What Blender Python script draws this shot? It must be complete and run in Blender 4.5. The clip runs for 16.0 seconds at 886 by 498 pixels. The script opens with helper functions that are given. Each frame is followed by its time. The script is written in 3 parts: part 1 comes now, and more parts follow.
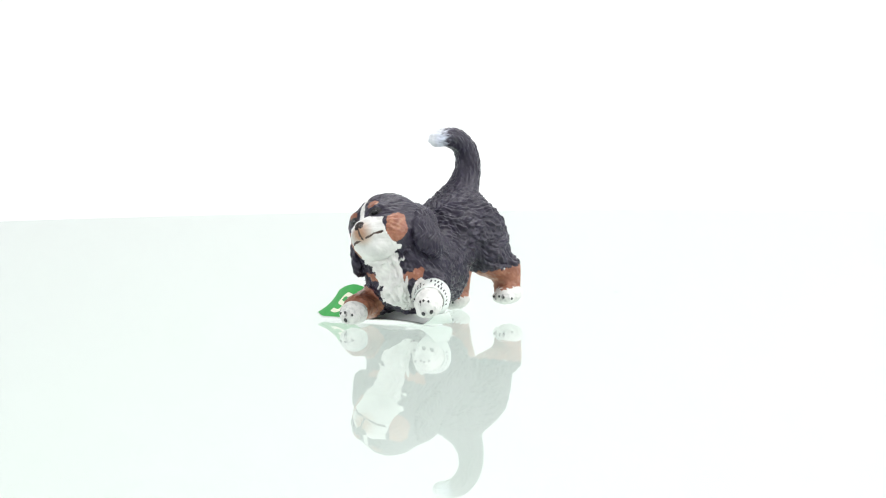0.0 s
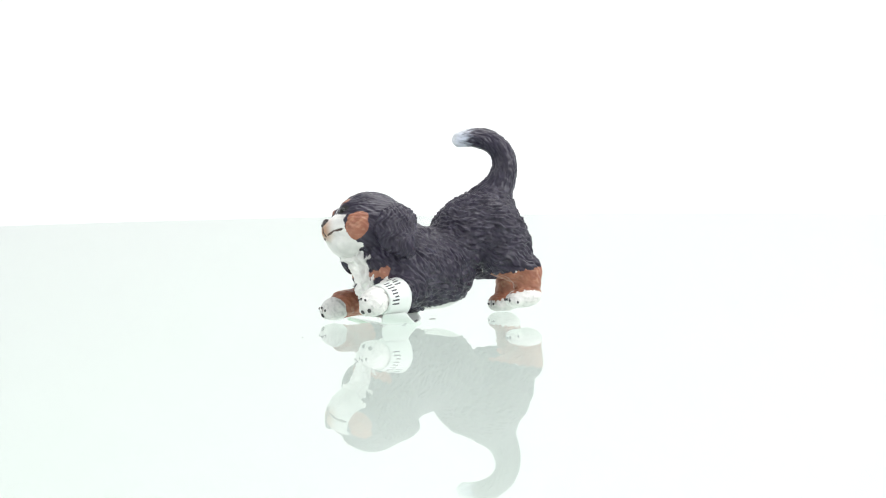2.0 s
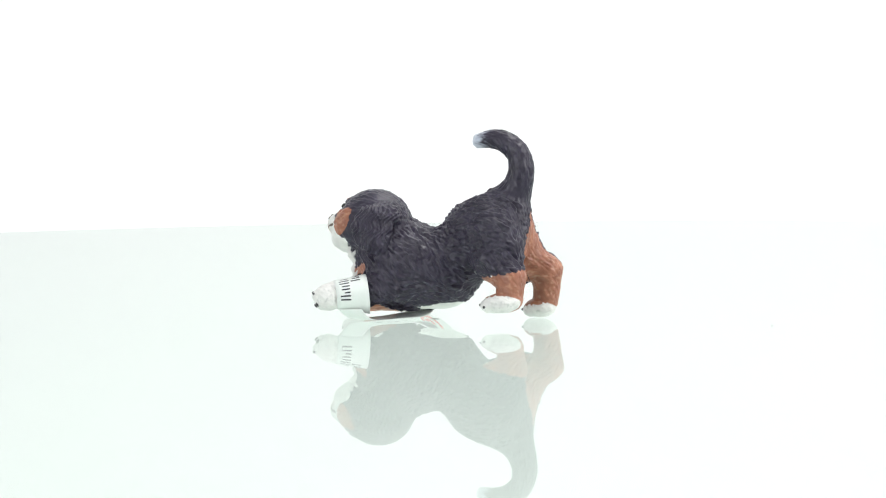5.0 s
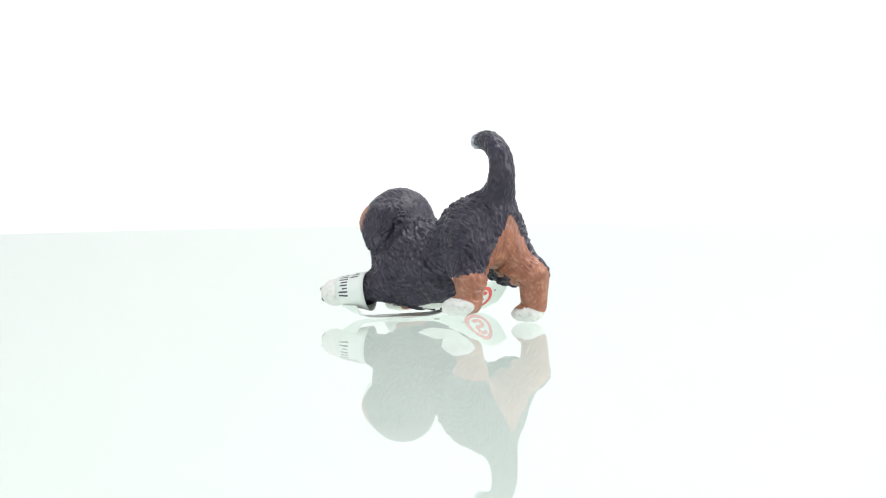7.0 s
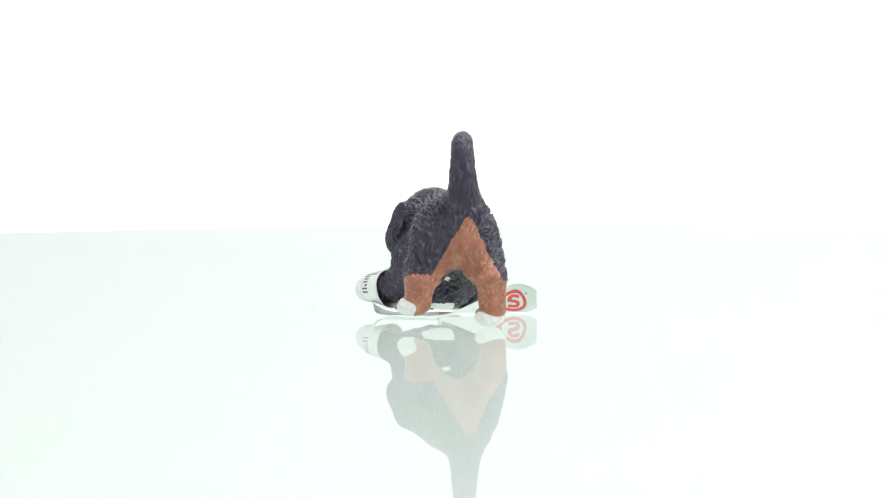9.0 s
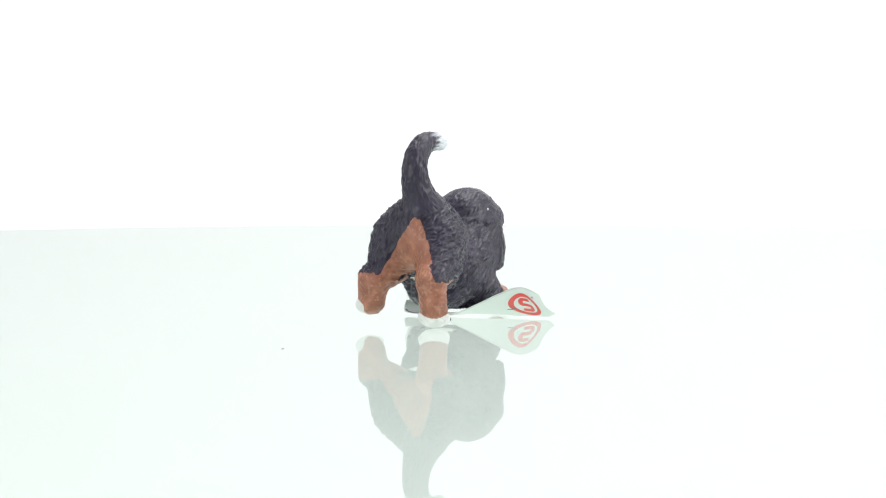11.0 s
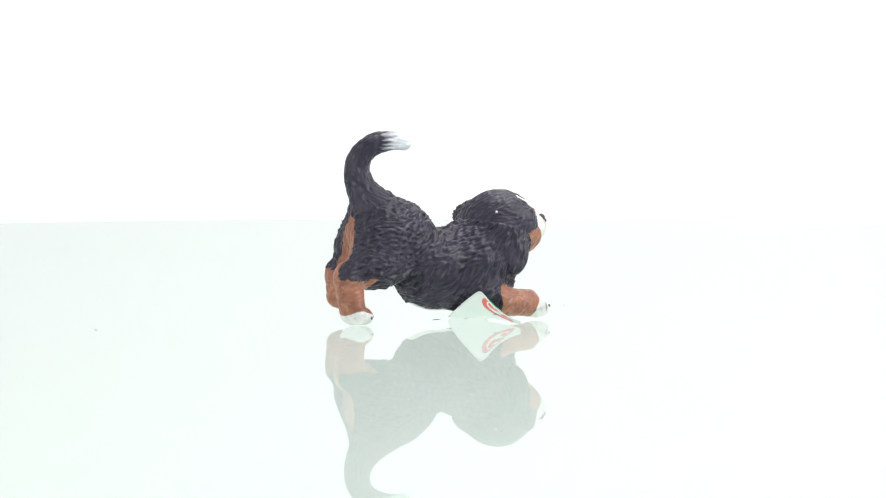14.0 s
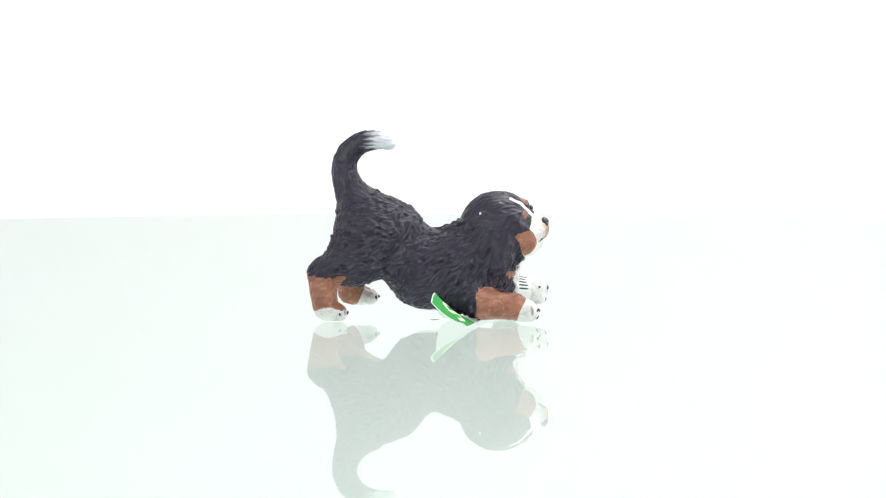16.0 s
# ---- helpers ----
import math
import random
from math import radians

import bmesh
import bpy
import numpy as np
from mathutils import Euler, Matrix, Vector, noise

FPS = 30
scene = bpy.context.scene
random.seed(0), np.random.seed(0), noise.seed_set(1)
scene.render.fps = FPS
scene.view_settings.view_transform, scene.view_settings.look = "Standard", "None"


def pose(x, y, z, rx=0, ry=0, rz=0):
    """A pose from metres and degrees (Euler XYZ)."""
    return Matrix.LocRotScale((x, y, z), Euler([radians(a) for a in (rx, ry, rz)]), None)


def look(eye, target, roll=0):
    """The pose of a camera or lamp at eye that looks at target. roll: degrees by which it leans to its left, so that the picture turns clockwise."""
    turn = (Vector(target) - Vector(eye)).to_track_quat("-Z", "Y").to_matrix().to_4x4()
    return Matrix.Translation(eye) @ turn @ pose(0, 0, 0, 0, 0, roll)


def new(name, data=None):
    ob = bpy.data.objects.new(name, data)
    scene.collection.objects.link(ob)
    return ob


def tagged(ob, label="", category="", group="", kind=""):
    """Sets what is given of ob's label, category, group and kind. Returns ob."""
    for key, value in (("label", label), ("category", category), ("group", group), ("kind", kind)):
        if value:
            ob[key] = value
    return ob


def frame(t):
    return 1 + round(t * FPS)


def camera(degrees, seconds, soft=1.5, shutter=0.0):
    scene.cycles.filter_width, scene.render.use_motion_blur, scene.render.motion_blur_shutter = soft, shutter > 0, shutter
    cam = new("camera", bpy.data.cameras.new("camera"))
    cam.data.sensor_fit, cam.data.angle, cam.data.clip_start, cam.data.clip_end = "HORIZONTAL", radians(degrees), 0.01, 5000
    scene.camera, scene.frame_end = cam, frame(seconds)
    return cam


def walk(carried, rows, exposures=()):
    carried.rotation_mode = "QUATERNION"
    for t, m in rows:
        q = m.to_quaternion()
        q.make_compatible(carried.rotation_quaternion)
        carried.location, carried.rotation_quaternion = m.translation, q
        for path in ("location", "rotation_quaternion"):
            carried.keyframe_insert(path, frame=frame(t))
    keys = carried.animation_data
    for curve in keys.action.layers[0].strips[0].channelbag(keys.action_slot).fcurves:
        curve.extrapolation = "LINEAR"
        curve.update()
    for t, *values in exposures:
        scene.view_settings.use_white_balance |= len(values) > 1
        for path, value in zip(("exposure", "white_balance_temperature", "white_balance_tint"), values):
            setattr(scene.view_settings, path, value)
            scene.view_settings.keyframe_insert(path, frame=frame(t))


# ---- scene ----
# A painted puppy figurine with a paper tag turns on a glass turntable, inside added white panels.
# World origin: where the turntable's axis meets the glass. Figurine space: x forward, y to its left, z up.
CAM_EYE = Vector((0.0, -0.6823, 0.0609))
CAM_TARGET = CAM_EYE + Vector((0.002770, 0.997722, -0.067357))
cam = camera(15.52, 16.0, soft=1.1)
CAM_POSE = look(CAM_EYE, CAM_TARGET, -0.36)
walk(cam, [(0.0, CAM_POSE), (16.0, CAM_POSE)])

# ---- light ----
# weak bluish ambient light added from every direction, without a visible source
world = bpy.data.worlds.new("dim_ambient")
scene.world = world
world.use_nodes = True
world.node_tree.nodes["Background"].inputs[0].default_value = (0.9, 0.95, 1.0, 1)
world.node_tree.nodes["Background"].inputs[1].default_value = 0.1
scene.view_settings.exposure = 0.0


def softbox(name, eye, target, sx, sy, watts, colour=(1, 1, 1)):
    data = bpy.data.lights.new(name, "AREA")
    data.shape, data.size, data.size_y, data.energy, data.color = "RECTANGLE", sx, sy, watts, colour
    ob = new(name, data)
    ob.matrix_world = look(eye, target)
    return ob


softbox("overhead_softbox", (0.24, 0.05, 1.05), (0.10, 0.05, 0), 0.8, 0.7, 6.6, (1.0, 0.99, 0.98))
softbox("backdrop_softbox", (0.37, 0.45, 1.0), (0.23, 1.25, 0.2), 0.7, 0.25, 6.0)
softbox("key_softbox", (0.85, -0.30, 0.42), (0, 0, 0.015), 0.5, 0.5, 5.2, (0.99, 0.99, 1.0))
softbox("fill_softbox", (-0.62, -0.90, 0.28), (0, 0, 0.015), 0.5, 0.4, 3.9, (0.96, 0.98, 1.0))

# ---- materials ----


def material(name):
    m = bpy.data.materials.new(name)
    m.use_nodes = True
    t = m.node_tree
    return m, t, t.nodes["Principled BSDF"]


def noisy(name, colour, spread=0.08, rough=0.5, scale=200.0, bump=0.0, fine=2500.0, metal=0.0):
    """A surface with colour variation at a coarse and a fine scale, and a little relief."""
    m, t, b = material(name)
    co = t.nodes.new("ShaderNodeTexCoord")
    n1, n2 = t.nodes.new("ShaderNodeTexNoise"), t.nodes.new("ShaderNodeTexNoise")
    n1.inputs["Scale"].default_value, n2.inputs["Scale"].default_value = scale, fine
    for n in (n1, n2):
        n.inputs["Detail"].default_value = 3
        t.links.new(co.outputs["Object"], n.inputs["Vector"])
    add = t.nodes.new("ShaderNodeMath")
    add.operation = "ADD"
    t.links.new(n1.outputs["Fac"], add.inputs[0])
    t.links.new(n2.outputs["Fac"], add.inputs[1])
    ramp = t.nodes.new("ShaderNodeMapRange")
    ramp.inputs["From Min"].default_value, ramp.inputs["From Max"].default_value = 0.6, 1.4
    ramp.inputs["To Min"].default_value, ramp.inputs["To Max"].default_value = 1 - spread, 1 + spread
    t.links.new(add.outputs[0], ramp.inputs["Value"])
    mul = t.nodes.new("ShaderNodeVectorMath")
    mul.operation = "SCALE"
    mul.inputs[0].default_value = colour
    t.links.new(ramp.outputs[0], mul.inputs["Scale"])
    t.links.new(mul.outputs[0], b.inputs["Base Color"])
    b.inputs["Roughness"].default_value = rough
    b.inputs["Metallic"].default_value = metal
    if bump:
        bp = t.nodes.new("ShaderNodeBump")
        bp.inputs["Strength"].default_value, bp.inputs["Distance"].default_value = bump, 0.0002
        t.links.new(n2.outputs["Fac"], bp.inputs["Height"])
        t.links.new(bp.outputs[0], b.inputs["Normal"])
    return m


def painted_plastic():
    """Hand-painted soft plastic: the paint colours are stored on the mesh; dark paint is a little glossier on its ridges."""
    m, t, b = material("painted_plastic")
    at = t.nodes.new("ShaderNodeAttribute")
    at.attribute_name = "paint"
    co = t.nodes.new("ShaderNodeTexCoord")
    n1, n2 = t.nodes.new("ShaderNodeTexNoise"), t.nodes.new("ShaderNodeTexNoise")
    n1.inputs["Scale"].default_value, n2.inputs["Scale"].default_value = 260, 3200
    for n in (n1, n2):
        n.inputs["Detail"].default_value = 4
        t.links.new(co.outputs["Object"], n.inputs["Vector"])
    ramp = t.nodes.new("ShaderNodeMapRange")
    ramp.inputs["From Min"].default_value, ramp.inputs["From Max"].default_value = 0.3, 0.7
    ramp.inputs["To Min"].default_value, ramp.inputs["To Max"].default_value = 0.82, 1.15
    t.links.new(n1.outputs["Fac"], ramp.inputs["Value"])
    mul = t.nodes.new("ShaderNodeVectorMath")
    mul.operation = "SCALE"
    t.links.new(at.outputs["Color"], mul.inputs[0])
    t.links.new(ramp.outputs[0], mul.inputs["Scale"])
    t.links.new(mul.outputs[0], b.inputs["Base Color"])
    rr = t.nodes.new("ShaderNodeMapRange")
    rr.inputs["To Min"].default_value, rr.inputs["To Max"].default_value = 0.22, 0.46
    t.links.new(n2.outputs["Fac"], rr.inputs["Value"])
    t.links.new(rr.outputs[0], b.inputs["Roughness"])
    b.inputs["Specular IOR Level"].default_value = 0.42
    bp = t.nodes.new("ShaderNodeBump")
    bp.inputs["Strength"].default_value, bp.inputs["Distance"].default_value = 0.35, 0.00012
    t.links.new(n2.outputs["Fac"], bp.inputs["Height"])
    t.links.new(bp.outputs[0], b.inputs["Normal"])
    return m


PAINT = painted_plastic()
GLOSS_BLACK = noisy("gloss_black_paint", (0.012, 0.011, 0.012), 0.1, 0.12)
NOSE_BLACK = noisy("nose_paint", (0.035, 0.024, 0.022), 0.2, 0.3, bump=0.2)
CLAW = noisy("claw_paint", (0.05, 0.048, 0.05), 0.2, 0.4)
WHITE_DOT = noisy("white_dot_paint", (0.85, 0.85, 0.85), 0.02, 0.3)
PAPER = noisy("coated_paper", (0.80, 0.84, 0.81), 0.03, 0.32, 90, 0.05)
GREEN = noisy("green_print", (0.045, 0.36, 0.075), 0.1, 0.35, 150)
RED = noisy("red_print", (0.80, 0.07, 0.06), 0.06, 0.35, 150)
INK = noisy("grey_ink", (0.16, 0.165, 0.185), 0.15, 0.45, 300)
PRINT_INK = noisy("print_ink", (0.05, 0.05, 0.06), 0.15, 0.45, 300)
CREAM = noisy("cream_print", (0.82, 0.82, 0.66), 0.03, 0.35, 150)
CLOTH = noisy("white_backdrop_paper", (0.86, 0.87, 0.87), 0.012, 0.9, 3, 0.02, 300)
DUST = noisy("dust", (0.25, 0.26, 0.24), 0.2, 0.8)
STAND = noisy("white_stand_paint", (0.8, 0.81, 0.8), 0.02, 0.5, 30)


def clear_glass(name, gloss):
    """Faintly green clear plate glass; the polished face mirrors at a low angle, the underside's reflection is left
    out.
    """
    m = bpy.data.materials.new(name)
    m.use_nodes = True
    t = m.node_tree
    t.nodes.remove(t.nodes["Principled BSDF"])
    out = t.nodes["Material Output"]
    co, n = t.nodes.new("ShaderNodeTexCoord"), t.nodes.new("ShaderNodeTexNoise")
    n.inputs["Scale"].default_value, n.inputs["Detail"].default_value = 9, 4
    t.links.new(co.outputs["Object"], n.inputs["Vector"])
    mix = t.nodes.new("ShaderNodeMix")
    mix.data_type = "RGBA"
    mix.inputs["A"].default_value, mix.inputs["B"].default_value = (0.934, 0.986, 0.949, 1), (0.948, 0.991, 0.961, 1)
    t.links.new(n.outputs["Fac"], mix.inputs["Factor"])
    clear = t.nodes.new("ShaderNodeBsdfTransparent")
    t.links.new(mix.outputs["Result"], clear.inputs["Color"])
    if gloss:
        mirror, fres, both = t.nodes.new("ShaderNodeBsdfGlossy"), t.nodes.new("ShaderNodeFresnel"), t.nodes.new("ShaderNodeMixShader")
        mirror.inputs["Roughness"].default_value = 0.0
        fres.inputs["IOR"].default_value = 1.175
        t.links.new(fres.outputs[0], both.inputs[0])
        t.links.new(clear.outputs[0], both.inputs[1])
        t.links.new(mirror.outputs[0], both.inputs[2])
        t.links.new(both.outputs[0], out.inputs["Surface"])
    else:
        t.links.new(clear.outputs[0], out.inputs["Surface"])
    return m


GLASS = clear_glass("polished_glass", True)
# no gloss on this side, so that only one mirror image appears
GLASS_BACK = clear_glass("unmirrored_glass", False)

# ---- mesh helpers ----


def part(name, bm, mat, parent, label=""):
    """Link a bmesh as one mesh object under a thing or a part."""
    me = bpy.data.meshes.new(name)
    bm.to_mesh(me)
    bm.free()
    return part_mesh(name, me, mat, parent, label)


def part_mesh(name, me, mat, parent, label=""):
    me.materials.append(mat)
    for p in me.polygons:
        p.use_smooth = True
    ob = new(name, me)
    ob.parent = parent
    if label:
        tagged(ob, label)
    return ob


def grid_mesh(bm, rows, close=False):
    """Faces between rows of points of equal length."""
    vs = [[bm.verts.new(p) for p in r] for r in rows]
    n = len(vs[0])
    for a, b in zip(vs, vs[1:]):
        for i in range(n if close else n - 1):
            j = (i + 1) % n
            bm.faces.new((a[i], a[j], b[j], b[i]))
    return vs


def sheet(fn, u0, u1, v0, v1, nu, nv, thick):
    """A thin bent sheet with thickness. fn(u, v) gives the place and the normal."""
    bm = bmesh.new()
    top, low = [], []
    for i in range(nu + 1):
        a, b = [], []
        for j in range(nv + 1):
            p, n = fn(u0 + (u1 - u0) * i / nu, v0 + (v1 - v0) * j / nv)
            a.append(p + n * thick)
            b.append(p)
        top.append(a), low.append(b)
    A, B = grid_mesh(bm, top), grid_mesh(bm, [r[::-1] for r in low])
    B = [r[::-1] for r in B]
    rim = lambda M: [M[0][j] for j in range(nv)] + [M[i][nv] for i in range(nu)] + [M[nu][j] for j in range(nv, 0, -1)] + [M[i][0] for i in range(nu, 0, -1)]
    ra, rb = rim(A), rim(B)
    for k in range(len(ra)):
        l = (k + 1) % len(ra)
        bm.faces.new((ra[l], ra[k], rb[k], rb[l]))
    bmesh.ops.recalc_face_normals(bm, faces=bm.faces)
    return bm


def blob(bm, centre, radii, turn=None, seg=16):
    m = Matrix.Translation(centre) @ (turn.to_4x4() if turn else Matrix.Identity(4)) @ Matrix.Diagonal((*radii, 1))
    bmesh.ops.create_uvsphere(bm, u_segments=seg, v_segments=max(6, seg // 2), radius=1, matrix=m)
    return bm


# ---- the backdrop, the added bounce panels and the turntable ----
def backdrop():
    """A seamless white sweep: floor, a wide curve and a rear wall, with thickness."""
    prof = [(-1.35, -0.30), (0.75, -0.30)]
    for k in range(1, 13):
        a = math.pi / 2 * k / 12
        prof.append((0.75 + 0.5 * math.sin(a), 0.20 - 0.5 * math.cos(a)))
    prof += [(1.25, 0.7), (1.25, 1.25)]
    bm = bmesh.new()
    ins = [Vector((0, y, z)) for y, z in prof]
    rows = [[Vector((x, p.y, p.z)) for p in ins] for x in (-1.05, -0.5, 0, 0.5, 1.05)]
    grid_mesh(bm, rows)
    bmesh.ops.recalc_face_normals(bm, faces=bm.faces)
    geo = bmesh.ops.extrude_face_region(bm, geom=bm.faces[:])
    for v in [g for g in geo["geom"] if isinstance(g, bmesh.types.BMVert)]:
        v.co += Vector((0, 0.004 if v.co.y > 0.7 else 0, -0.004 if v.co.z < 0.2 else 0))
    bmesh.ops.recalc_face_normals(bm, faces=bm.faces)
    ob = part("backdrop", bm, CLOTH, None)
    return tagged(ob, "seamless white paper sweep curving up behind the turntable", "backdrop", kind="structure")


def bounce_panel(name, lo, hi, label):
    bm = bmesh.new()
    bmesh.ops.create_cube(bm, size=1)
    for v in bm.verts:
        v.co = Vector([lo[i] if v.co[i] < 0 else hi[i] for i in range(3)])
    ob = part(name, bm, CLOTH, None)
    for p in ob.data.polygons:
        p.use_smooth = False
    return tagged(ob, label, "wall", kind="structure")


backdrop()
# out of view on all sides: panels added only to bounce white light
bounce_panel("bounce_wall_left", (-1.08, -1.37, -0.32), (-1.06, 1.27, 1.27), "unseen white side panel added to bounce light")
bounce_panel("bounce_wall_right", (1.06, -1.37, -0.32), (1.08, 1.27, 1.27), "unseen white side panel added to bounce light")
bounce_panel("bounce_wall_front", (-1.06, -1.39, -0.32), (1.06, -1.37, 1.27), "unseen white front panel added to bounce light")
bounce_panel("ceiling", (-1.08, -1.39, 1.28), (1.08, 1.27, 1.30), "unseen white panel added overhead to bounce light")

PLATE_R = 0.372


def turntable():
    root = new("turntable")
    tagged(root, "round clear glass turntable plate with a polished reflecting top", "turntable")
    bm = bmesh.new()
    prof = [(0.0, 0.0), (0.1, 0.0), (PLATE_R - 0.0008, 0.0), (PLATE_R, -0.0008), (PLATE_R, -0.0024), (PLATE_R - 0.0008, -0.003), (0.0, -0.003)]
    n = 160
    rows = [[Vector((max(r, 1e-5) * math.cos(2 * math.pi * k / n), max(r, 1e-5) * math.sin(2 * math.pi * k / n), z)) for k in range(n)] for r, z in prof]
    grid_mesh(bm, rows, close=True)
    bmesh.ops.remove_doubles(bm, verts=bm.verts, dist=1e-4)
    bmesh.ops.recalc_face_normals(bm, faces=bm.faces)
    plate = part("plate", bm, GLASS, root, "clear glass plate with a faint green tint")
    plate.data.materials.append(GLASS_BACK)
    for p in plate.data.polygons:
        p.use_smooth = False
        p.material_index = 0 if p.center.z > -0.0005 else 1
    return root


TURNTABLE = turntable()


def stand():
    """Three white posts with rollers carry the plate near its rim."""
    root = new("turntable_stand")
    tagged(root, "white roller stand under the rim of the glass plate", "stand")
    for a in (195, 270, 345):
        x, y = 0.352 * math.cos(radians(a)), 0.352 * math.sin(radians(a))
        bm = bmesh.new()
        bmesh.ops.create_cone(bm, cap_ends=True, segments=24, radius1=0.022, radius2=0.012, depth=0.276, matrix=Matrix.Translation((x, y, -0.160)))
        part("post", bm, STAND, root, "white tapered post")
        bm = bmesh.new()
        blob(bm, Vector((x, y, -0.0150)), (0.0075, 0.0075, 0.0075), None, 16)
        part("roller", bm, STAND, root, "white ball roller")
    return root


stand()
# ---- the figurine: one moulded body, cut into its parts ----
# Places and sizes in this section are in millimetres of figurine space.
MM = 0.001
HEAD = Matrix.Translation((14.0, -0.9, 19.7)) @ Euler((radians(25), radians(-3), radians(3.0))).to_matrix().to_4x4()


def in_head(x, y, z):
    return tuple(HEAD @ Vector((x, y, z)))


BODY, HEADP, EAR_L, EAR_R, TAIL, FORE_L, FORE_R, HIND_L, HIND_R, PAW_FL, PAW_FR, PAW_HL, PAW_HR = range(13)


def rot(rx=0, ry=0, rz=0):
    return Euler((radians(rx), radians(ry), radians(rz))).to_matrix()


HROT = HEAD.to_3x3()
